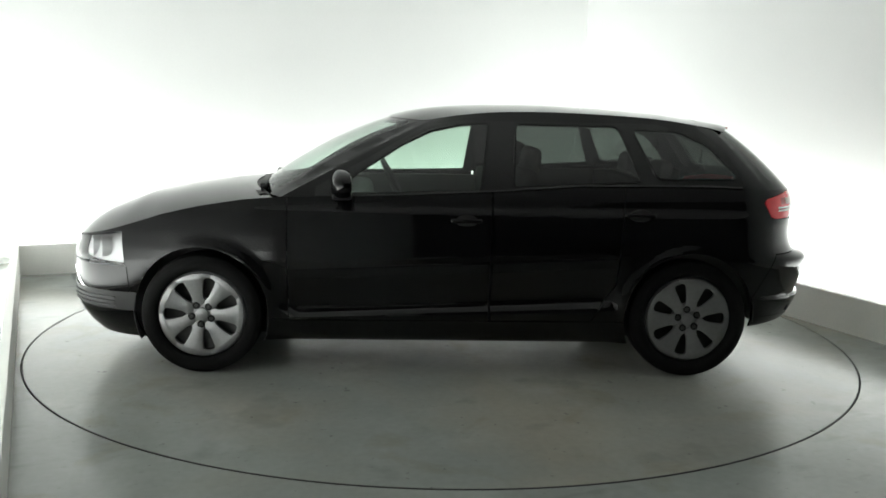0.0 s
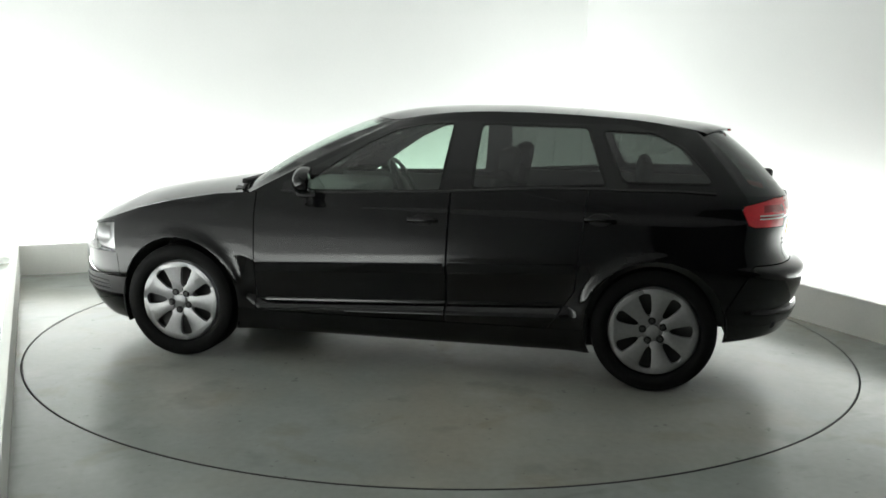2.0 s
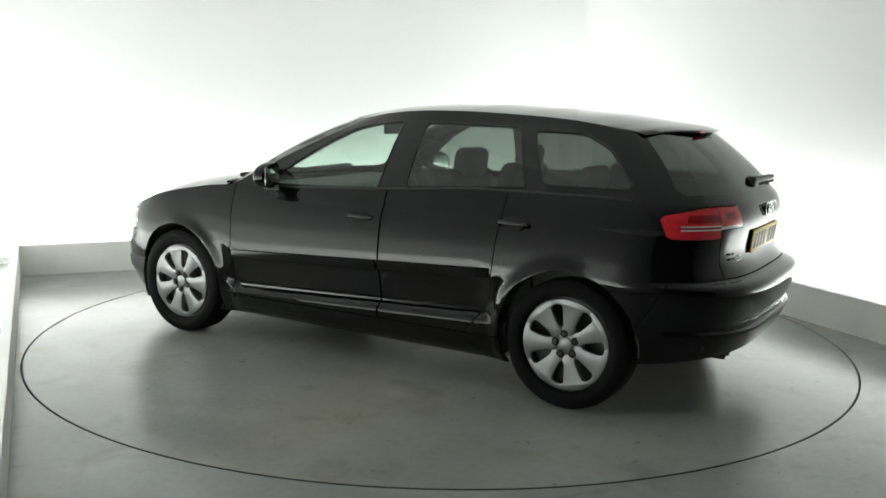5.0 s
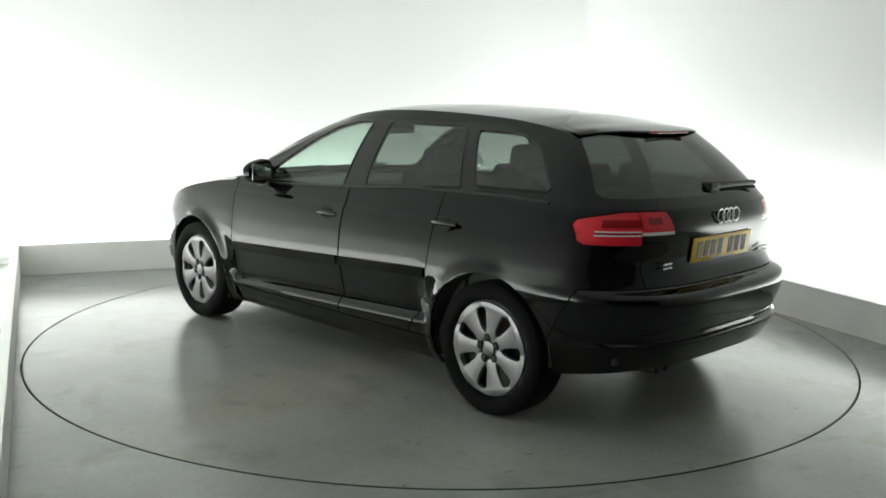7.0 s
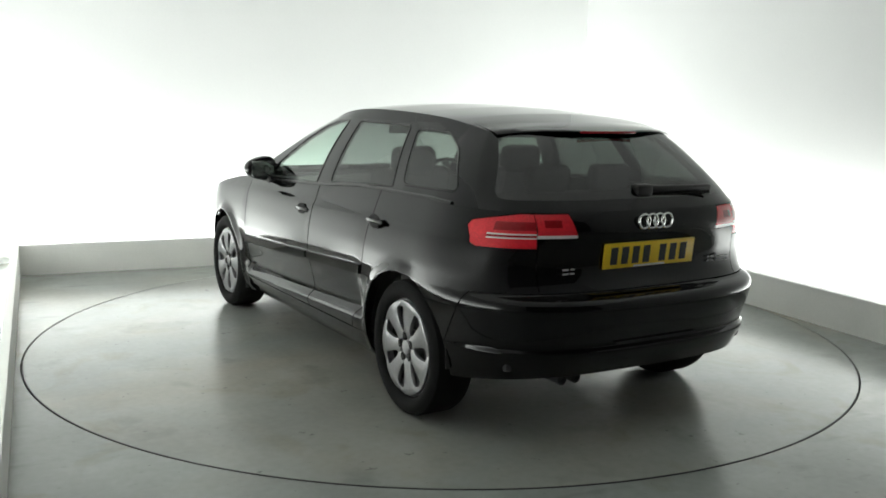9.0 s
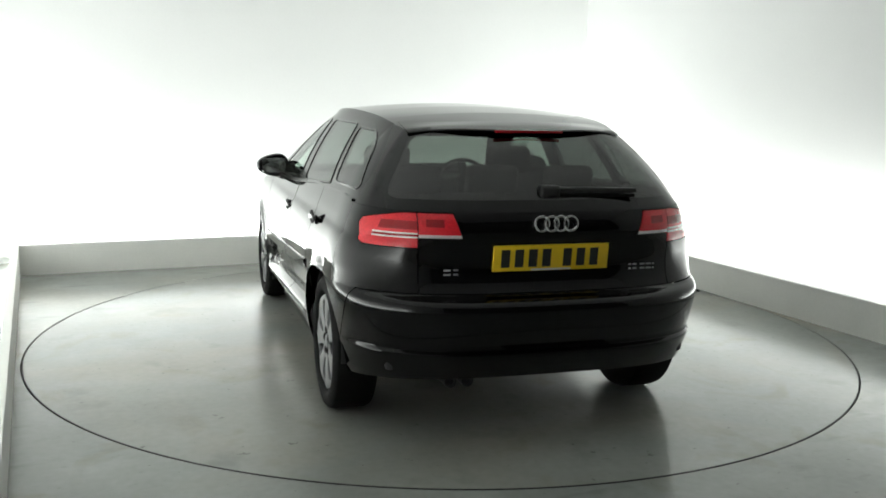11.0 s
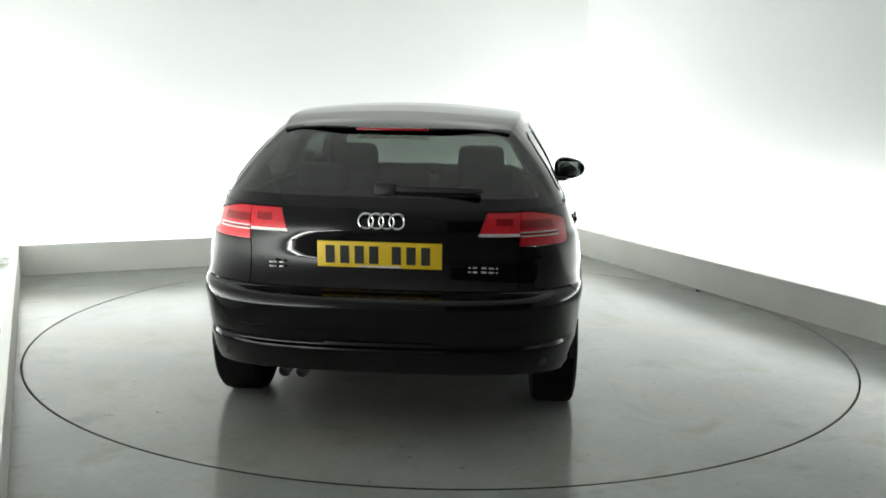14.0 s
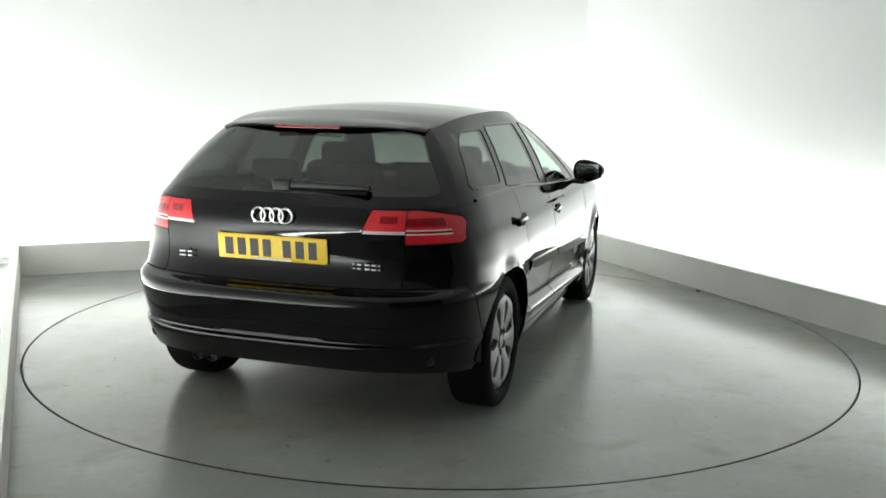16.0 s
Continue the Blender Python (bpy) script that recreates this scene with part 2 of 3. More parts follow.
INSET = [(0.16, 0.12), (0.19, 0.075), (0.23, 0.045), (0.30, 0.020), (0.33, 0.006), (0.352, 0.005), (0.368, 0.014), (0.395, 0.046), (0.42, 0.048), (0.55, 0.018), (0.585, 0.004), (0.60, -0.003),
         (0.615, 0.0), (0.66, 0.001), (0.75, 0.009), (0.83, 0.024), (0.872, 0.036), (0.89, 0.049), (0.95, 0.068), (1.03, 0.098)]
INSET_END = [(0.16, 0.10), (0.23, 0.055), (0.30, 0.03), (0.45, 0.010), (0.60, 0.0), (0.66, 0.001), (0.75, 0.009), (0.83, 0.024), (0.872, 0.036), (0.89, 0.049), (0.95, 0.068), (1.03, 0.098)]
EDGE_Z = [(-2.1, 1.0), (-1.7, 1.005), (-1.4, 1.015), (-0.7, 1.008), (-0.2, 0.972), (0.4, 0.943), (0.86, 0.938), (1.07, 0.920), (1.39, 0.868), (1.55, 0.837),
          (1.7, 0.798), (1.9, 0.735), (2.15, 0.675)]
LEVELS = [0.17, 0.19, 0.23, 0.27, 0.31, 0.33, 0.352, 0.368, 0.395, 0.405, 0.415, 0.425, 0.435, 0.448, 0.46, 0.48, 0.515, 0.55, 0.575, 0.59, 0.60, 0.615, 0.628, 0.638, 0.648, 0.657, 0.665, 0.67]
UPPER = [0.08, 0.15, 0.22, 0.3, 0.38, 0.45, 0.52, 0.58, 0.62, 0.66, 0.70, 0.74, 0.78, 0.82, 0.91, 1.0]


def outline():
    """The plan outline of one side, from the nose along the side to the tail."""
    pts = []
    nf, ns, nr = 26, 130, 44
    for i in range(nf):
        th = math.pi / 2 * i / nf
        pts.append(("f", th))
    for i in range(ns + 1):
        pts.append(("s", 1.3 - 2.6 * i / ns))
    for i in range(1, nr + 1):
        pts.append(("r", math.pi / 2 * (1 - i / nr)))
    return pts


def rear_x(z):
    """The tail's profile, with soft bends above the bumper."""
    k = min(0.035, max(0.0, (z - 0.67) * 0.8))
    return sum(interp(z + k * d, REAR_X) for d in (-1, -0.6, -0.2, 0.2, 0.6, 1)) / 6


def body_point(key, level, v):
    kind, a = key
    flare = 0.0
    for it in range(2):
        if kind == "f":
            xr = 1.3 + 0.85 * math.cos(a) ** 0.72
        elif kind == "s":
            xr = a
        else:
            xr = -1.3 - 0.83 * math.cos(a) ** 0.60
        ze = interp(xr, EDGE_Z)
        lim = min(0.67, ze - 0.02)
        z = level * lim / 0.67 if v is None and ze < 0.69 else level
        if v is not None:
            z = lim + (ze - lim) * v
    mix = min(1.0, max(0.0, (xr - 0.78) / 0.14 if xr > 0 else (-xr - 0.80) / 0.13))
    mix = mix * mix * (3 - 2 * mix)
    w = 0.884 - interp(z, INSET) * (1 - mix) - interp(z, INSET_END) * mix - 0.010 * (xr / 1.3) ** 2 * (1 if abs(xr) < 1.3 else 0) - (0.010 if abs(xr) >= 1.3 else 0)
    if kind == "f":
        return Vector((1.3 + (interp(z, FRONT_X) - 1.3) * math.cos(a) ** 0.72, w * math.sin(a) ** 0.66, z))
    if kind == "r":
        return Vector((-1.3 - (rear_x(z) - 1.3) * math.cos(a) ** interp(z, [(0.54, 0.66), (0.74, 0.60)]), w * math.sin(a) ** 0.62, z))
    # the crease of the doors falls towards the front
    z += (-0.015 - 0.047 * xr) * (1 - mix) * interp(z, [(0.18, 0), (0.36, 0.8), (0.45, 1), (0.64, 1), (0.87, 0)])
    # wheel arch flare
    for ax in (AXLE, -AXLE):
        d = math.hypot(xr - ax, z - HUB_Z)
        flare += 0.020 * math.exp(-((d - 0.362) / 0.034) ** 2)
    return Vector((xr, w + flare, z))


OUTLINE = outline()
ROWS = [[body_point(k, lv, None) for k in OUTLINE] for lv in LEVELS] + [[body_point(k, 0, v) for k in OUTLINE] for v in UPPER]
EDGE = ROWS[-1]


def mirrored(rows):
    return [[Vector((p.x, -p.y, p.z)) for p in r] for r in rows]


def cut_out(bm, planes, gap=0.0, pick=lambda c: True):
    """Cuts the region inside all planes (point, outward normal) out of bm and returns it as a bmesh. gap: width of the joint."""
    def near(extra=0.06):
        return [f for f in bm.faces if pick(f.calc_center_median()) and
                all((v_mid - Vector(p)).dot(Vector(n).normalized()) < extra for p, n in planes for v_mid in (f.calc_center_median(),))]
    for off in ((-gap / 2, gap / 2) if gap else (0.0,)):
        for p, n in planes:
            fs = near()
            geom = list({e for f in fs for e in f.edges} | {v for f in fs for v in f.verts}) + fs
            nn = Vector(n).normalized()
            bmesh.ops.bisect_plane(bm, geom=geom, dist=1e-5, plane_co=Vector(p) + nn * off, plane_no=nn)
    inner, strip = [], []
    for f in bm.faces:
        c = f.calc_center_median()
        if not pick(c):
            continue
        d = max((c - Vector(p)).dot(Vector(n).normalized()) for p, n in planes)
        if d < -gap / 2:
            inner.append(f)
        elif d < gap / 2 and gap:
            strip.append(f)
    made = bmesh.new()
    vm = {}
    for f in inner:
        q = []
        for v in f.verts:
            if v not in vm:
                vm[v] = made.verts.new(v.co)
            q.append(vm[v])
        made.faces.new(q)
    bmesh.ops.delete(bm, geom=inner + strip, context="FACES")
    return made


def side_planes(poly):
    """Planes through the edges of a convex polygon in (x, z), seen from the side."""
    c = Vector((sum(p[0] for p in poly) / len(poly), sum(p[1] for p in poly) / len(poly)))
    out = []
    for a, b in zip(poly, poly[1:] + poly[:1]):
        n = Vector((b[1] - a[1], -(b[0] - a[0])))
        if n.dot(c - Vector(a)) > 0:
            n = -n
        out.append(((a[0], 0, a[1]), (n.x, 0, n.y)))
    return out


def rear_planes(poly):
    return [((0, p[0], p[2]), (0, n[0], n[2])) for p, n in side_planes(poly)]


def rounded(poly, r, seg=4):
    """Rounds the corners of a polygon."""
    out = []
    n = len(poly)
    for i in range(n):
        p, a, b = Vector(poly[i]), Vector(poly[i - 1]), Vector(poly[(i + 1) % n])
        da, db = (a - p), (b - p)
        k = min(r, da.length * 0.45, db.length * 0.45)
        s, e = p + da.normalized() * k, p + db.normalized() * k
        for j in range(seg + 1):
            t = j / seg
            q = s * (1 - t) ** 2 + p * 2 * t * (1 - t) + e * t**2
            out.append((q.x, q.y))
    return out


def thicken(bm, depth):
    """Gives a sheet a rim and a back, so that it has thickness."""
    bmesh.ops.recalc_face_normals(bm, faces=bm.faces[:])
    out = sum((f.calc_center_median() - Vector((0, 0, 0.7))).normalized().dot(f.normal) * f.calc_area() for f in bm.faces)
    if out < 0:
        bmesh.ops.reverse_faces(bm, faces=bm.faces[:])
        bm.normal_update()
    bmesh.ops.solidify(bm, geom=bm.faces[:], thickness=depth)
    return bm


def arch_planes(ax, r=0.352):
    poly = [(ax + r * math.cos(2 * math.pi * i / 28), HUB_Z + 0.012 + r * math.sin(2 * math.pi * i / 28)) for i in range(28)]
    return side_planes(poly)


FRONT_DOOR = [(0.835, 0.30), (0.845, 0.98), (-0.225, 1.05), (-0.215, 0.30)]
REAR_DOOR = [(-0.22, 0.30), (-0.23, 1.05), (-1.12, 1.06), (-1.12, 0.95), (-1.05, 0.76), (-0.93, 0.57), (-0.885, 0.47), (-0.87, 0.30)]


HALVES = {}


def half(name, bm, mat, depth, label=""):
    """Keeps one half of a part that spans the car, and links both as one mesh once the second comes."""
    if name not in HALVES:
        HALVES[name] = bm
        return None
    both = join(HALVES.pop(name), bm)
    bmesh.ops.remove_doubles(both, verts=both.verts[:], dist=0.0005)
    bmesh.ops.recalc_face_normals(both, faces=both.faces[:])
    return part(name, thicken(both, depth) if depth else both, mat, car, label)


def build_body():
    for s in (1, -1):
        bm = grid(ROWS if s == 1 else mirrored(ROWS), flip=(s == 1))
        for ax in (AXLE, -AXLE):
            cut_out(bm, arch_planes(ax), pick=lambda c: abs(c.y) > 0.45).free()
        side = lambda c: abs(c.y) > 0.5
        door = cut_out(bm, side_planes(FRONT_DOOR), 0.006, side)
        front_door = part("front_door", thicken(door, 0.02), M_PAINT, car)
        door = cut_out(bm, side_planes(REAR_DOOR), 0.006, side)
        rear_door = part("rear_door", thicken(door, 0.02), M_PAINT, car)
        # rear lamps, outer on the body and inner on the tailgate
        rear = lambda c: c.x < -1.5
        outer = cut_out(bm, [((0, s * 0.572, 0), (0, -s, 0)), ((-1.69, 0, 0.94), (0.9, 0, -0.44)), ((-1.69, 0, 0.958), (0.22, 0, 1)), ((-1.694, 0, 0.945), (0.8, 0, 0.5)), ((-1.688, 0, 0.93), (1, 0, 0.15)), ((-1.745, 0, 0.858), (0.45, 0, -0.9)),
                             ((-2, 0, 0.995), (0, 0, 1)), ((-2, 0, 0.850), (0.02, 0, -1))], 0.004, rear)
        build_outer_lamp(outer, s)
        inner = cut_out(bm, [((0, s * 0.572, 0), (0, s, 0)), ((0, s * 0.43, 0.99), (0, -s, 0.35)), ((0, 0, 0.995), (0, 0, 1)), ((0, 0, 0.893), (0, 0, -1))], 0.004, rear)
        build_inner_lamp(inner, s)
        # front lamp
        lamp = cut_out(bm, [((1.70, 0, 0.70), (-1, 0, 0.10)), ((1.9, 0, 0.572), (0.0, 0, -1)), ((0, s * 0.42, 0), (0, -s, 0)), ((1.85, 0, 0.715), (0.18, 0, 1))],
                       0.004, lambda c: c.x > 1.4)
        build_headlamp(lamp, s)
        gate = cut_out(bm, [((0, s * 0.57, 0), (0, s, 0)), ((0, 0, 0.668), (0, 0, -1))], 0.005, rear)
        half("tailgate", gate, M_PAINT, 0.015)
        bumper = cut_out(bm, [((0, 0, 0.668), (0, 0, 1)), ((-1.70, 0, 0.56), (0.218, 0, 0.12))], 0.005, lambda c: c.x < -1.4)
        cut_out(bumper, [((-1.6, 0, 0.268), (0.11, 0, 1))]).free()
        half("rear_bumper", bumper, M_PAINT, 0.01)
        nose = cut_out(bm, [((0, 0, 0.425), (0, 0, 1)), ((1.62, 0, 0.3), (-1, 0, 0))], 0.0, lambda c: c.x > 1.4)
        lip = cut_out(nose, [((0, 0, 0.325), (0, 0, 1))], 0.0)
        half("bumper_grille", nose, M_TRIM, 0.01)
        half("front_lip", lip, M_PAINT, 0.01)
        for zz in (0.345, 0.368, 0.391):
            pts = [body_point(("f", 0.50 + 0.62 * k / 12), zz, None) for k in range(13)]
            rows = [[(p.x + d, s * p.y + s * d, p.z + h) for p in pts] for d, h in ((-0.004, -0.006), (0.007, -0.004), (0.007, 0.004), (-0.004, 0.006))]
            part("grille_slat", grid(rows, flip=(s == 1)), M_TRIM, car)
        nose = cut_out(bm, [((0, 0, 0.566), (0, 0, 1)), ((1.66, 0, 0.4), (-1, 0, 0.1))], 0.004, lambda c: c.x > 1.4)
        half("front_bumper", nose, M_PAINT, 0.01)
        sill = cut_out(bm, [((0, 0, 0.30), (0, 0, 1)), ((0.98, 0, 0), (1, 0, 0)), ((-0.98, 0, 0), (-1, 0, 0))], 0.004, side)
        part("sill", thicken(sill, 0.01), M_PAINT, car)
        cut_out(bm, [((0, 0, 0.262), (0, 0, 1)), ((-1.2, 0, 0), (1, 0, 0))], 0.0, lambda c: c.x < -1.1).free()
        wing = cut_out(bm, [((0.2, 0, 0), (-1, 0, 0))])
        part("front_wing", thicken(wing, 0.012), M_PAINT, car)
        part("rear_quarter_panel", thicken(bm, 0.012), M_PAINT, car)
        # door furniture
        for ob, hx, hz in ((front_door, -0.09, 0.830), (rear_door, -1.0, 0.872)):
            y = s * 0.862
            bm = box((hx - 0.085, -0.011, -0.013), (hx + 0.085, 0.011, 0.013), 0.010, 3)
            for v in bm.verts:
                v.co.y -= 0.014 * ((v.co.x - hx) / 0.085) ** 2
            # shallow black disc, the hollow's shade behind the handle put in as colour
            shade_disc = lathe([(0.0005, 0.0), (0.7, 0.0), (0.95, -0.25), (1.0, -1.0)], 24)
            bmesh.ops.transform(shade_disc, matrix=Matrix.Diagonal((0.060, 0.006 * s, 0.034, 1)), verts=shade_disc.verts[:])
            part("handle_shade_disc", shade_disc, M_GAP, ob, m=pose(hx, y + s * 0.003, hz))
            part("door_handle", bm, M_PAINT, ob, m=pose(0, y + s * 0.006, hz) if s == 1 else pose(0, y + s * 0.006, hz) @ Matrix.Diagonal((1, -1, 1, 1)))
        for ob, x0, x1 in ((front_door, -0.205, 0.825), (rear_door, -0.885, -0.23)):
            strip = []
            for i in range(13):
                x = x0 + (x1 - x0) * i / 12
                w = 0.884 - 0.010 * (x / 1.3) ** 2
                zz = 0.580 - 0.047 * x
                strip.append([(x, s * (w - 0.004), zz - 0.028), (x, s * (w + 0.008), zz - 0.024), (x, s * (w + 0.010), zz + 0.02), (x, s * (w - 0.004), zz + 0.026)])
            bm = grid(strip, flip=(s == -1))

            part("rub_strip", bm, M_PAINT, ob)


def build_outer_lamp(bm, s):
    band = cut_out(bm, [((0, 0, 0.915), (0, 0, 1)), ((0, 0, 0.893), (0, 0, -1)), ((-1.78, 0, 0), (1, 0, 0))], 0.0)
    dark = cut_out(bm, [((0, 0, 0.928), (0, 0, -1)), ((0, 0, 0.962), (0, 0, 1)), ((-1.80, 0, 0), (1, 0, 0))], 0.0)
    lamp = part("rear_lamp", thicken(bm, 0.02), M_RED, car, "red rear lamp with a pale strip")
    if dark.faces:
        part("dark_lens", thicken(dark, 0.02), M_RED2, lamp, "darker red lens")
    else:
        dark.free()
    if band.faces:
        line = cut_out(band, [((0, 0, 0.909), (0, 0, 1)), ((0, 0, 0.899), (0, 0, -1))], 0.0)
        part("strip_rim", thicken(line, 0.02), M_RED2, lamp)
        part("lamp_strip", thicken(band, 0.018), M_CLEARLENS, lamp, "pale lamp strip")
    else:
        band.free()


def build_inner_lamp(bm, s):
    band = cut_out(bm, [((0, 0, 0.908), (0, 0, 1))], 0.0)
    dark = cut_out(bm, [((0, 0, 0.94), (0, 0, -1)), ((0, 0, 0.97), (0, 0, 1)), ((0, s * 0.54, 0), (0, s, 0)), ((0, s * 0.47, 0), (0, -s, 0))], 0.0)
    lamp = part("tailgate_lamp", thicken(bm, 0.02), M_RED, car, "red tailgate lamp with a white reversing strip")
    if dark.faces:
        part("dark_lens", thicken(dark, 0.02), M_RED2, lamp, "darker red lens")
    else:
        dark.free()
    part("reversing_strip", thicken(band, 0.02), M_CLEARLENS, lamp)


def build_headlamp(bm, s):
    back = bm.copy()
    for v in back.verts:
        v.co.x -= 0.06
        v.co.y -= s * 0.03
    lamp = part("headlamp", thicken(back, 0.01), M_REFLECTOR, car, "clear headlamp with a chrome reflector")
    for f in bm.faces:
        f.smooth = True
    lens = part("lens", bm, M_LENS, lamp)
    lens.visible_shadow = False
    for x, y, r in ((1.90, 0.60, 0.055), (1.82, 0.70, 0.045)):
        part("lamp_bowl", lathe([(0.005, -0.03), (r * 0.6, -0.02), (r, 0.02), (r + 0.008, 0.02), (r + 0.008, -0.03)], 20), M_REFLECTOR, lamp,
             m=pose(x, s * y, 0.645, 0, 0, -70 if s == 1 else -110))


def hood_and_cowl():
    n = 0
    for i, k in enumerate(OUTLINE):
        if EDGE[i].x > 0.90:
            n = i
    edge = EDGE[:n + 1]
    length = [0]
    for a, b in zip(edge[:-1], edge[1:]):
        length.append(length[-1] + (b - a).length)
    center = [(2.04, 0.725), (1.98, 0.776), (1.91, 0.812), (1.705, 0.890), (1.487, 0.929), (1.271, 0.956), (1.10, 0.968)]
    rows = []
    for e, l in zip(edge, length):
        f = l / length[-1]
        cx = 2.04 - 0.94 * max(0, (f - 0.28) / 0.72) ** 1.05
        cz = interp(cx, center[::-1])
        row = []
        for j in range(-14, 15):
            w = abs(j) / 14
            x = cx + (e.x - cx) * w ** 2.2
            z = cz + (e.z - cz) * w ** 2.6
            row.append((x, e.y * (1 if j >= 0 else -1) * w, z + 0.002))
        rows.append(row)
    part("bonnet", thicken(grid(rows), 0.012), M_PAINT, car)
    cowl = [[(1.12 - 0.24 * abs(y) ** 2.2 - d, y, 0.962 - 0.03 * abs(y) ** 2 - h) for y in (-0.74 + 1.48 * i / 20 for i in range(21))]
            for d, h in ((0.0, 0.03), (0.0, 0.0), (0.05, -0.002), (0.05, 0.04))]
    part("cowl", grid(cowl), M_TRIM, car)
    for y0 in (0.30, -0.25):
        arm = box((-0.018, -0.31, -0.012), (0.018, 0.31, 0.016), 0.007)
        part("wiper", arm, M_TRIM, car, m=Matrix.Translation((1.03, y0, 0.972)) @ Matrix.Rotation(radians(6), 4, "Z"))


# ---- greenhouse ----
ROOF_C = [(-1.62, 1.332), (-1.559, 1.345), (-1.228, 1.392), (-0.895, 1.418), (-0.56, 1.431), (-0.224, 1.426), (0.0, 1.413), (0.116, 1.400), (0.22, 1.382), (0.288, 1.366), (0.34, 1.349)]
SIDE_T = [(0.10, 0.540, 1.342), (-0.05, 0.558, 1.368), (-0.25, 0.570, 1.388), (-0.5, 0.575, 1.394), (-0.8, 0.571, 1.387), (-1.1, 0.560, 1.370), (-1.3, 0.545, 1.346), (-1.46, 0.52, 1.316)]


def greenhouse_rows():
    start = next(i for i, p in enumerate(EDGE) if p.x < 0.885)
    lower = [p - Vector((0, min(0.004, p.y), 0)) for p in EDGE[start:]]
    front_l = spline([(1.075, 0, 0.958), (1.05, 0.36, 0.950), (0.985, 0.62, 0.942), tuple(lower[0])], 22)
    front_t = spline([(0.335, 0, 1.347), (0.315, 0.25, 1.345), (0.24, 0.43, 1.342), (0.13, 0.527, 1.336)], 22)
    nside = sum(1 for p in lower if p.x > -1.72)
    side_t = spline(SIDE_T, nside)
    nrear = len(lower) - nside
    rear_t = spline([SIDE_T[-1], (-1.555, 0.40, 1.320), (-1.60, 0.20, 1.326), (-1.615, 0, 1.327)], nrear + 1)[1:]
    low = front_l[:-1] + lower
    top = front_t[:-1] + side_t + rear_t
    rows = []
    for j in range(19):
        v = j / 18
        row = []
        for i, (a, b) in enumerate(zip(low, top)):
            p = a.lerp(b, v)
            k = 4 * v * (1 - v)
            if i < 20:
                p += Vector((0.018, 0, 0.03)) * k
            elif i < 21 + nside:
                p += Vector((0, 0.022, 0.006)) * k
            else:
                p += Vector((-0.012, 0, 0.012)) * k
            row.append(p)
        rows.append(row)
    return rows, top


WIN_F = rounded([(0.63, 0.957), (0.43, 1.098), (0.25, 1.216), (0.10, 1.288), (-0.06, 1.322), (-0.21, 1.33), (-0.165, 0.98)], 0.02)
WIN_R = rounded([(-0.335, 1.0), (-0.355, 1.33), (-0.91, 1.325), (-1.015, 1.05), (-1.015, 1.04)], 0.03)
WIN_Q = rounded([(-1.105, 1.055), (-0.985, 1.31), (-1.25, 1.302), (-1.40, 1.23), (-1.54, 1.08), (-1.53, 1.06)], 0.035)
WIN_B = rounded([(0.50, 1.308), (-0.50, 1.308), (-0.675, 1.045), (0.675, 1.045)], 0.05)
WIN_W = rounded([(0.515, 1.332), (-0.515, 1.332), (-0.71, 0.975), (0.71, 0.975)], 0.05)


def pane_trim(pane, s):
    """A thin rubber bead along the edge of a side pane."""
    edges = [e for e in pane.edges if len(e.link_faces) == 1]
    after = {}
    for e in edges:
        after.setdefault(e.verts[0], []).append(e.verts[1])
        after.setdefault(e.verts[1], []).append(e.verts[0])
    start = edges[0].verts[0]
    loop, prev, at = [start.co.copy()], None, start
    while True:
        nxt = next((v for v in after[at] if v is not prev), None)
        if nxt is None or nxt is start or len(loop) > 2000:
            break
        loop.append(nxt.co.copy())
        prev, at = at, nxt
    n = len(loop)
    out = Vector((0, s, 0.35)).normalized()
    rows = []
    for i, p in enumerate(loop):
        side = (loop[(i + 1) % n] - loop[i - 1]).cross(out).normalized()
        rows.append([p + side * (0.006 * math.cos(a)) + out * (0.0045 * math.sin(a)) for a in (2 * math.pi * k / 6 for k in range(6))])
    bm = grid(rows + [rows[0]], closed=True)
    bmesh.ops.recalc_face_normals(bm, faces=bm.faces[:])
    return bm


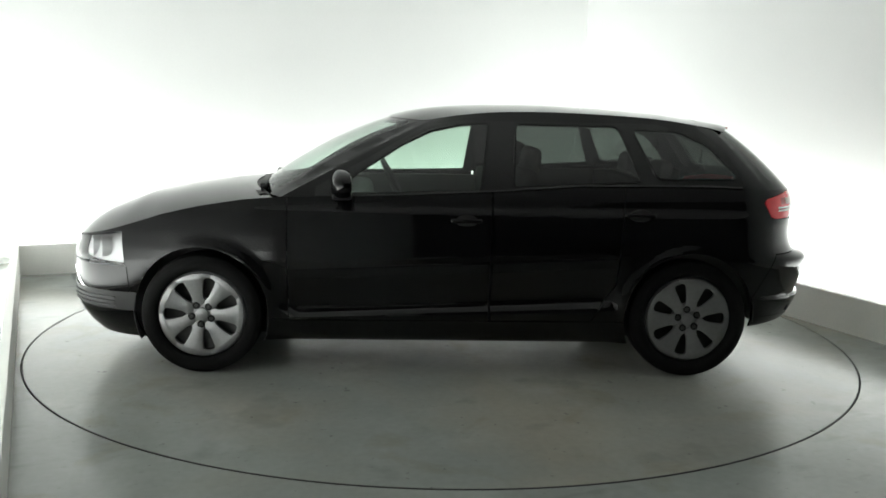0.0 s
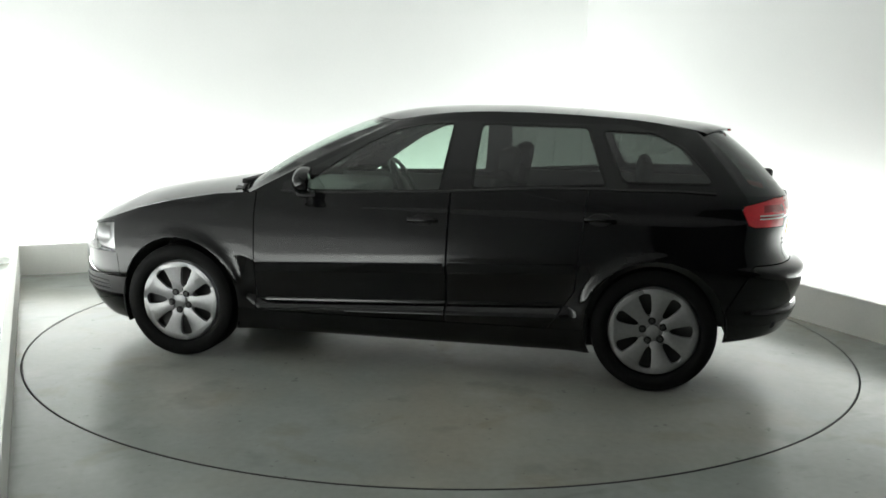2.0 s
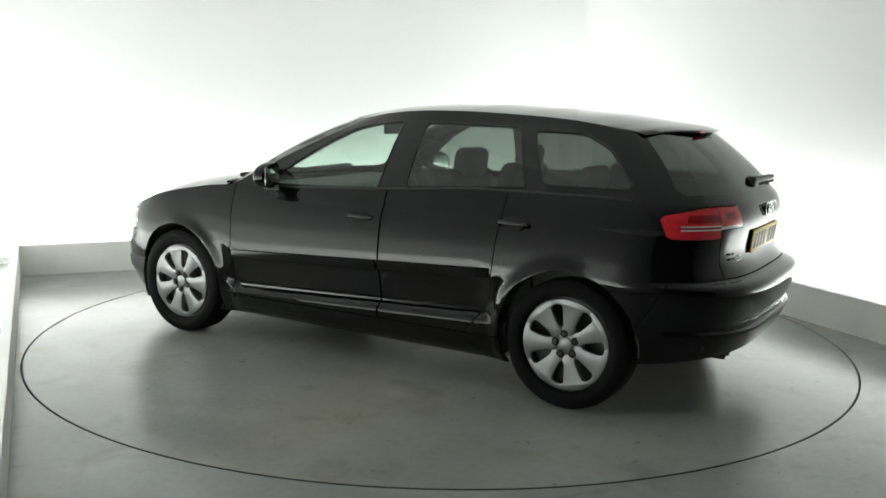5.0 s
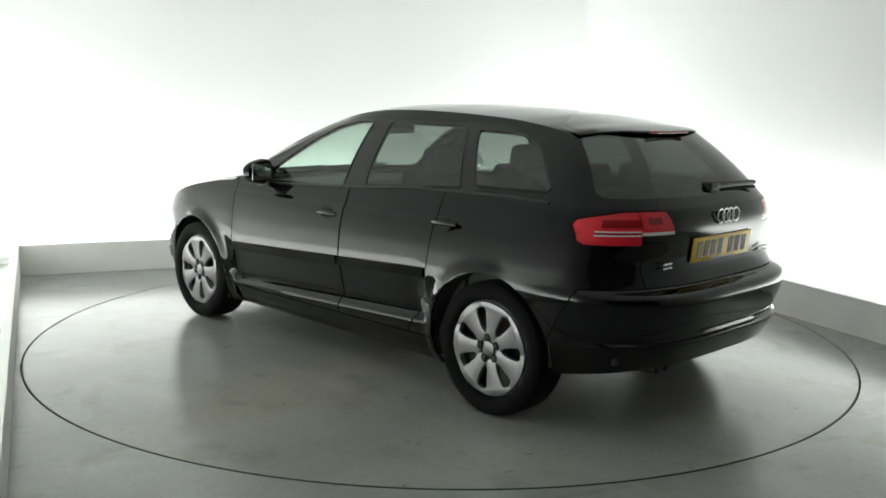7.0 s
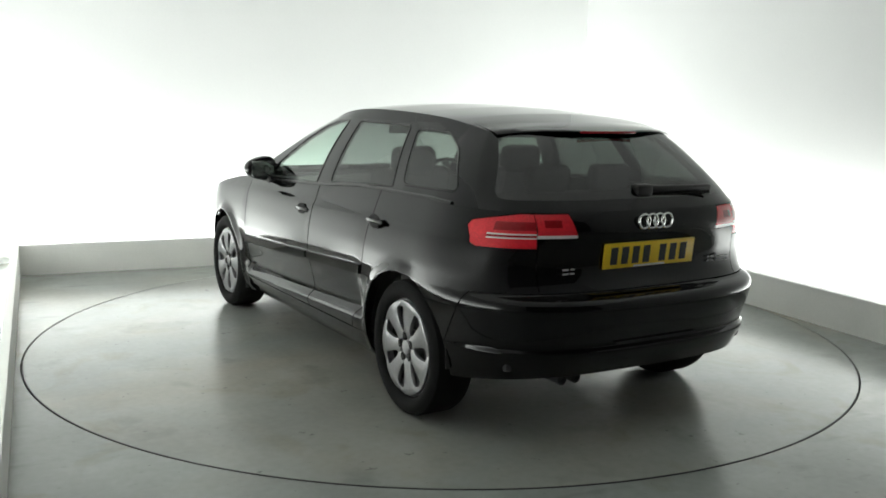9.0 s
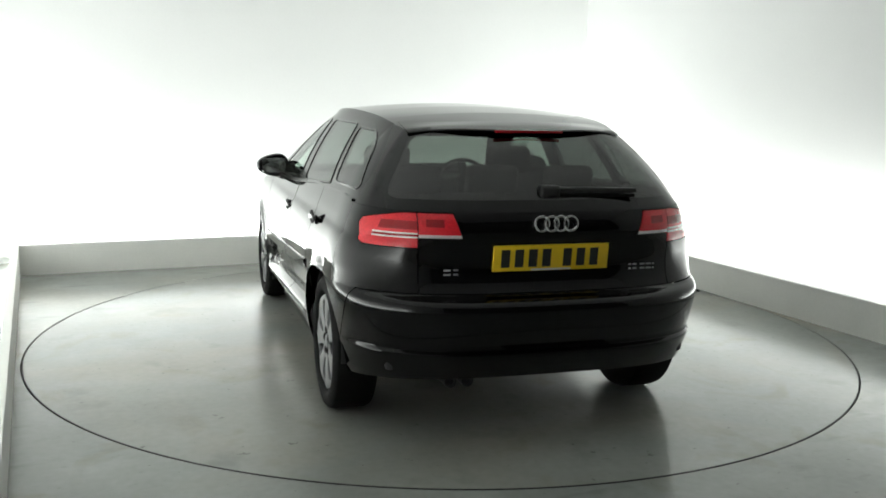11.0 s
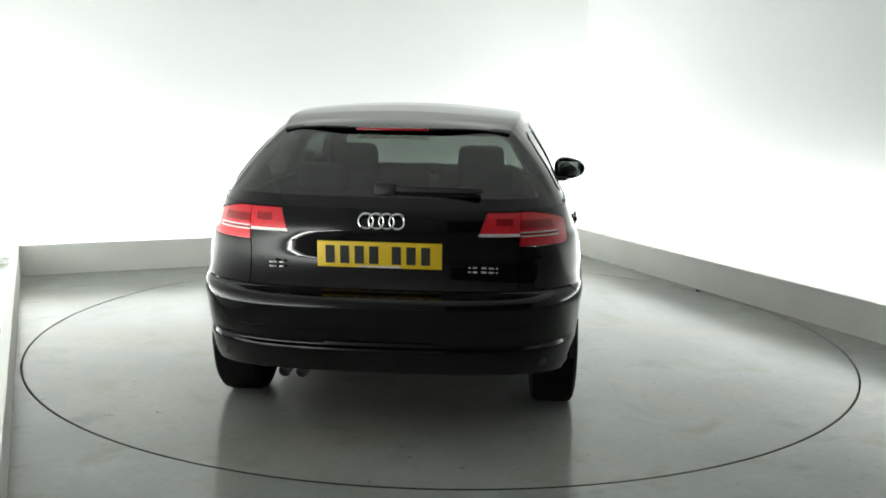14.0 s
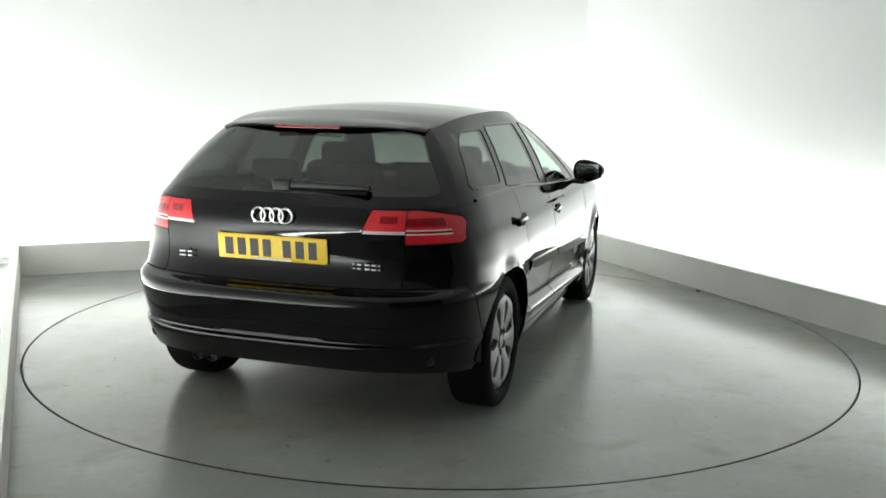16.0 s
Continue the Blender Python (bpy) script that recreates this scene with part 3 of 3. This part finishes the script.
def build_greenhouse():
    rows, top = greenhouse_rows()
    for s in (1, -1):
        bm = grid(rows if s == 1 else mirrored(rows), flip=(s == 1))
        side = lambda c: -1.66 < c.x < 0.80 and abs(c.y) > 0.5
        panes = []
        for poly, name, mat in ((WIN_F, "front_side_window", M_GLASS), (WIN_R, "rear_side_window", M_TINT), (WIN_Q, "quarter_window", M_TINT)):
            panes.append((cut_out(bm, side_planes(poly), 0.0, side), name, mat))
        panes.append((cut_out(bm, rear_planes(WIN_B), 0.0, lambda c: c.x < -1.49 and abs(c.y) < 0.70), "rear_window_half", M_TINT_REAR))
        panes.append((cut_out(bm, rear_planes(WIN_W), 0.0, lambda c: c.x > 0.12 and abs(c.y) < 0.715 and c.z < 1.34 and c.x > 0.86 - 2.05 * (c.z - 0.945)), "windscreen_half", M_SCREEN))
        # gloss black frames round the side windows, between the pillars
        frame_bm = cut_out(bm, side_planes([(0.70, 0.90), (0.70, 0.99), (0.12, 1.318), (-0.06, 1.343), (-1.12, 1.343), (-1.20, 1.32), (-1.09, 0.9)]), 0.0, side)
        part("window_frame", thicken(frame_bm, 0.018), M_GLOSSTRIM, car, "gloss black window frame")
        part("pillar", thicken(bm, 0.018), M_PAINT, car)
        for pane, name, mat in panes:
            bead = None if name.endswith("_half") else pane_trim(pane, s)
            bmesh.ops.recalc_face_normals(pane, faces=pane.faces[:])
            ob = half(name[:-5], pane, mat, 0) if name.endswith("_half") else part(name, pane, mat, car)
            if ob:
                ob.visible_shadow = False
            if bead:
                part("window_seal", bead, M_GLOSSTRIM, ob)
    n = len(top)
    rows = []
    for i, t in enumerate(top):
        f = i / (n - 1)
        cx = max(-1.615, min(0.335, t.x if 21 < i < n - 28 else t.x))
        cz = interp(cx, ROOF_C)
        row = []
        for j in range(-12, 13):
            w = abs(j) / 12
            row.append((t.x, t.y * w * (1 if j >= 0 else -1), cz + (t.z - cz) * w ** 2.1 + 0.002))
        rows.append(row)
    part("roof", thicken(grid(rows), 0.012), M_PAINT, car)
    # roof spoiler over the rear window with the third brake lamp
    def roof_z(x, y):
        ty = interp(x, [(k[0], k[1]) for k in SIDE_T[::-1]])
        tz = interp(x, [(k[0], k[2]) for k in SIDE_T[::-1]])
        cz = interp(x, ROOF_C)
        return cz + (tz - cz) * min(1.0, abs(y) / ty) ** 2.1

    lip = []
    for dx, dz in ((0.13, 0.0035), (0.05, 0.004), (0.0, 0.004), (-0.045, -0.008), (-0.05, -0.014), (-0.045, -0.021), (0.03, -0.022)):
        row = []
        for i in range(31):
            y = -0.515 + 1.03 * i / 30
            xr = -1.615 + 0.155 * (y / 0.52) ** 2
            row.append((xr + dx, y, roof_z(xr + max(dx, 0.0), y) + dz))
        lip.append(row)
    spoiler = part("roof_spoiler", grid(lip), M_PAINT, car)
    part("brake_lamp", box((-0.010, -0.16, -0.006), (0.006, 0.16, 0.006), 0.003), M_RED2, spoiler, m=pose(-1.659, 0, 1.319))


# ---- wheels ----
def build_wheel():
    """A wheel about the y axis, its outer face towards +y."""
    wheel = part("wheel", lathe([(0.19, -0.10), (0.205, -0.09), (0.205, 0.03), (0.225, 0.066), (0.231, 0.066), (0.231, 0.058), (0.215, 0.04), (0.20, 0.02), (0.05, -0.01), (0.0005, -0.01)], 48), M_STEEL, car, "silver seven-spoke wheel")
    tyre = lathe([(0.20, -0.085), (0.235, -0.10), (0.28, -0.104), (0.305, -0.095), (0.316, -0.07), (0.316, 0.06), (0.310, 0.085), (0.295, 0.098), (0.27, 0.104),
                  (0.245, 0.098), (0.236, 0.088), (0.229, 0.07), (0.222, 0.05)], 64)
    part("tyre", tyre, M_TYRE, wheel, "black rubber tyre")
    part("rim_ring", lathe([(0.205, 0.045), (0.212, 0.068), (0.224, 0.074), (0.230, 0.070), (0.231, 0.05)], 64), M_ALLOY, wheel)
    # seven spokes meet along the half-angle; the slot between two is offset from that line
    ca, sa = math.cos(math.pi / 7), math.sin(math.pi / 7)
    half_spoke = [(0.022, 0.050)] + [(sa * r - ca * h, ca * r + sa * h) for r, h in
                  ((0.080, 0.0), (0.086, 0.008), (0.10, 0.016), (0.14, 0.025), (0.178, 0.031), (0.190, 0.027), (0.196, 0.014), (0.197, 0.0), (0.2205, 0.0))] + [(0.05, 0.2153)]
    spoke = prism([(-x, z) for x, z in half_spoke] + [(0, 0.221)] + half_spoke[::-1], 0.02, 0.0025)
    for v in spoke.verts:
        v.co.y += 0.072 - 0.18 * max(0, 0.13 - v.co.z) ** 1.2 - 0.25 * abs(v.co.x) ** 1.5
    first = part("spoke", spoke, M_ALLOY, wheel)
    for i in range(1, 7):
        ob = new("spoke", first.data)
        ob.parent = wheel
        ob.matrix_basis = pose(0, 0, 0, 0, 360 / 7 * i, 0)
    part("hub", lathe([(0.078, 0.03), (0.078, 0.064), (0.072, 0.070), (0.036, 0.074), (0.033, 0.084), (0.028, 0.086), (0.0005, 0.087)], 32), M_ALLOY, wheel)
    # raised black disc round each nut, drawn for the shade of its recess
    nut_shade = lathe([(0.0200, 0.0800), (0.0195, 0.0848), (0.0005, 0.0849)], 16)
    nut = lathe([(0.0115, 0.080), (0.0105, 0.0895), (0.006, 0.090), (0.005, 0.087), (0.0005, 0.087)], 6)
    nut_shade1 = part("nut_shade_disc", nut_shade, M_GAP, wheel, m=pose(0.054, 0, 0))
    nut1 = part("wheel_nut", nut, M_STEEL, wheel, m=pose(0.054, 0, 0))
    for i in range(1, 5):
        for name, first_ob in (("nut_shade_disc", nut_shade1), ("wheel_nut", nut1)):
            ob = new(name, first_ob.data)
            ob.parent = wheel
            ob.matrix_basis = pose(0, 0, 0, 0, 72 * i, 0) @ pose(0.054, 0, 0)
    return wheel


def build_wheels():
    w = build_wheel()
    w.matrix_basis = pose(AXLE, 0.765, HUB_Z, 0, 12, 0)
    for x, s, a in ((-AXLE, 1, -10), (AXLE, -1, 20), (-AXLE, -1, 5)):
        copy_thing(w, pose(x, s * 0.755, HUB_Z, 0, 0, 0 if s == 1 else 180) @ pose(0, 0, 0, 0, a, 0))
    for s in (1, -1):
        for ax, low in ((AXLE, -0.14), (-AXLE, -0.02)):
            rows = [[(ax + 0.356 * math.cos(a), s * y, HUB_Z + 0.012 + 0.356 * math.sin(a)) for a in (math.pi * (low + (1 - 2 * low) * i / 28) for i in range(29))]
                    for y in (0.835, 0.5)]
            part("arch_liner", thicken(grid(rows), 0.003), M_TRIM, car)


def build_inside():
    part("underbody", box((-1.42, -0.60, 0.145), (1.55, 0.60, 0.32), 0.05), M_TRIM, car)
    for s in (1, -1):
        part("sill_core", box((-0.955, -0.09, 0.21), (0.955, 0.09, 0.37), 0.01), M_TRIM, car, m=pose(0, s * 0.72, 0))
    part("cabin_floor", box((-1.9, -0.70, 0.33), (0.9, 0.70, 0.40), 0.03), M_SEAT, car)
    part("engine_bay", box((0.95, -0.48, 0.33), (1.9, 0.48, 0.68), 0.05), M_TRIM, car)
    part("dashboard", box((0.45, -0.70, 0.62), (0.98, 0.70, 0.925), 0.06, 3), M_TRIM, car)
    part("parcel_shelf", box((-1.75, -0.62, 0.88), (-1.25, 0.62, 0.91), 0.01), M_SEAT, car)
    for y in (0.36, -0.36):
        bm = box((-0.36, -0.25, 0.42), (0.16, 0.25, 0.60), 0.06, 3)
        join(bm, box((-0.06, -0.24, -0.02), (0.06, 0.24, 0.60), 0.05, 3), pose(-0.31, 0, 0.50, 0, -14, 0))
        seat = part("front_seat", bm, M_SEAT, car, "dark cloth seat", m=pose(0, y, 0))
        part("headrest", box((-0.05, -0.13, 0.0), (0.05, 0.13, 0.17), 0.045, 3), M_SEAT, seat, m=pose(-0.462, 0, 1.03, 0, -8, 0))
    bm = box((-1.02, -0.62, 0.42), (-0.55, 0.62, 0.58), 0.06, 3)
    join(bm, box((-0.06, -0.62, 0), (0.06, 0.62, 0.50), 0.05, 3), pose(-1.04, 0, 0.52, 0, -18, 0))
    bench = part("rear_bench", bm, M_SEAT, car, "dark cloth rear bench")
    for y in (0.40, 0, -0.40):
        part("headrest", box((-0.04, -0.13, 0), (0.04, 0.13, 0.14), 0.035, 3), M_SEAT, bench, m=pose(-1.20, y, 1.0, 0, -12, 0))
    for s in (1, -1):
        for x0, x1 in ((-0.245, 0.84), (-1.06, -0.25), (-1.66, -1.065)):
            part("door_lining" if x1 > -1 else "boot_lining", box((x0, -0.015, 0.34), (x1, 0.015, 0.945 if x1 > 0 else 1.0), 0.008), M_LINING, car, m=pose(0, s * (0.755 if x1 > -1 else 0.735), 0))
    rows = []
    for i in range(28):
        a = 2 * math.pi * i / 28
        rows.append([((0.18 + 0.014 * math.cos(b)) * math.cos(a), (0.18 + 0.014 * math.cos(b)) * math.sin(a), 0.014 * math.sin(b)) for b in (2 * math.pi * j / 8 for j in range(8))])
    wheel_bm = grid(rows + [rows[0]], closed=True)
    join(wheel_bm, box((-0.17, -0.025, -0.02), (0.17, 0.025, 0.0), 0.008))
    join(wheel_bm, box((-0.06, -0.06, -0.03), (0.06, 0.06, 0.01), 0.02))
    part("steering_wheel", wheel_bm, M_TRIM, car, m=pose(0.30, -0.36, 0.90, 0, -62, 0))
    part("inside_mirror", box((-0.012, -0.12, -0.035), (0.012, 0.12, 0.035), 0.012), M_TRIM, car, m=pose(0.28, 0, 1.27))


def build_rear_details():
    plate = part("number_plate", box((-0.004, -0.26, -0.0555), (0.004, 0.26, 0.0555), 0.002), M_YELLOW, car, "yellow number plate with dark bars", m=pose(-1.981, 0.01, 0.810, 0, -6, 0))
    x = 0.225
    for k in range(7):
        part("plate_bar", box((-0.006, x - 0.038, -0.038), (-0.0042, x, 0.038), 0.0), M_INK, plate)
        x -= 0.061 if k != 3 else 0.094
    for c in range(4):
        bm = lathe([(0.031 + 0.005 * math.cos(a), 0.004 * math.sin(a)) for a in (2 * math.pi * i / 8 for i in range(9))], 28)
        part("badge_ring", bm, M_CHROME, car, m=pose(-1.998 - 0.002 * (c % 2), 0.064 - 0.0427 * c, 0.953) @ pose(0, 0, 0, 0, 0, 90))
    for y, w in ((0.462, 0.030), (0.425, 0.020), (-0.365, 0.010), (-0.388, 0.018), (-0.425, 0.022), (-0.455, 0.022), (-0.478, 0.008)):
        for dz in (-0.009, 0.009):
            part("model_badge", box((-0.003, -w / 2, -0.0035), (0.003, w / 2, 0.0035), 0.001), M_BADGE, car, m=pose(-1.969, y, 0.757 + dz))
    part("plate_strip", box((-0.006, -0.09, -0.0535), (-0.0042, 0.09, -0.046)), M_WHITE, plate)
    for y in (0.425, 0.35):
        part("exhaust_pipe", lathe([(0.022, 0.0), (0.026, 0.0), (0.026, 0.25), (0.020, 0.25), (0.020, 0.02), (0.0005, 0.02)], 20), M_TRIM, car, m=pose(-1.93, y, 0.282, 0, 0, -90))
    arm = box((-0.020, -0.02, -0.014), (0.014, 0.41, 0.020), 0.010, 3)
    for v in arm.verts:
        v.co.z *= 1.0 - 0.35 * max(0.0, v.co.y) / 0.41
    join(arm, box((-0.034, -0.045, -0.03), (0.02, 0.05, 0.026), 0.015, 3))
    wiper = part("rear_wiper", arm, M_TRIM, car, m=pose(-1.905, 0.0, 1.078, 0, 0, 180))
    part("blade", box((0.004, 0.02, -0.026), (0.014, 0.40, -0.012), 0.003), M_TYRE, wiper)


def build_seals():
    for s in (1, -1):
        pts = [p for p in EDGE if -1.57 < p.x < 0.72]
        rows = []
        for k in range(7):
            a = math.pi * k / 6
            rows.append([(p.x, s * (p.y - 0.004 + 0.008 * math.cos(a)), p.z + 0.002 + 0.013 * math.sin(a)) for p in pts])
        part("belt_seal", grid(rows, flip=(s == -1)), M_GLOSSTRIM, car, "gloss black window seal")


def build_mirrors():
    for s in (1, -1):
        bm = bmesh.new()
        bmesh.ops.create_uvsphere(bm, u_segments=20, v_segments=12, radius=1)
        for v in bm.verts:
            x, y, z = v.co
            x = math.copysign(abs(x) ** 0.82, x)
            y = math.copysign(abs(y) ** 0.82, y)
            z = math.copysign(abs(z) ** 0.82, z)
            v.co = (max(x * 0.062, -0.030), y * 0.105, z * (0.072 - 0.018 * y * s))
        shell = part("door_mirror", bm, M_PAINT, car, m=pose(0.55, s * (0.872 if s == 1 else 0.928), 1.012, 0, 0, s * 12))
        glass_bm = box((-0.004, -0.085, -0.056), (0, 0.085, 0.056), 0.002)
        bmesh.ops.transform(glass_bm, matrix=Matrix.Diagonal((1, 0.9, 0.82, 1)), verts=glass_bm.verts[:])
        part("mirror_pane", glass_bm, M_MIRROR, shell, m=pose(-0.028, 0, 0))
        part("mirror_foot", box((-0.05, -0.08, -0.03), (0.05, 0.06, 0.0), 0.012), M_TRIM, shell, m=pose(0.0, -s * 0.09, -0.055))


build_body()
hood_and_cowl()
build_greenhouse()
build_wheels()
build_inside()
build_rear_details()
build_mirrors()
build_seals()


def motions():
    car_rows, table_rows = [], []
    for i in range(17):
        a = 182.247 - 6.8854 * i + 0.010208 * i * (16 - i)
        turn = pose(0, 0, 0, 0, 0, a)
        car_rows.append((float(i), turn @ pose(0.008, 0.121, 0)))
        table_rows.append((float(i), turn))
    walk(turntable, table_rows)
    walk(car, car_rows)


motions()
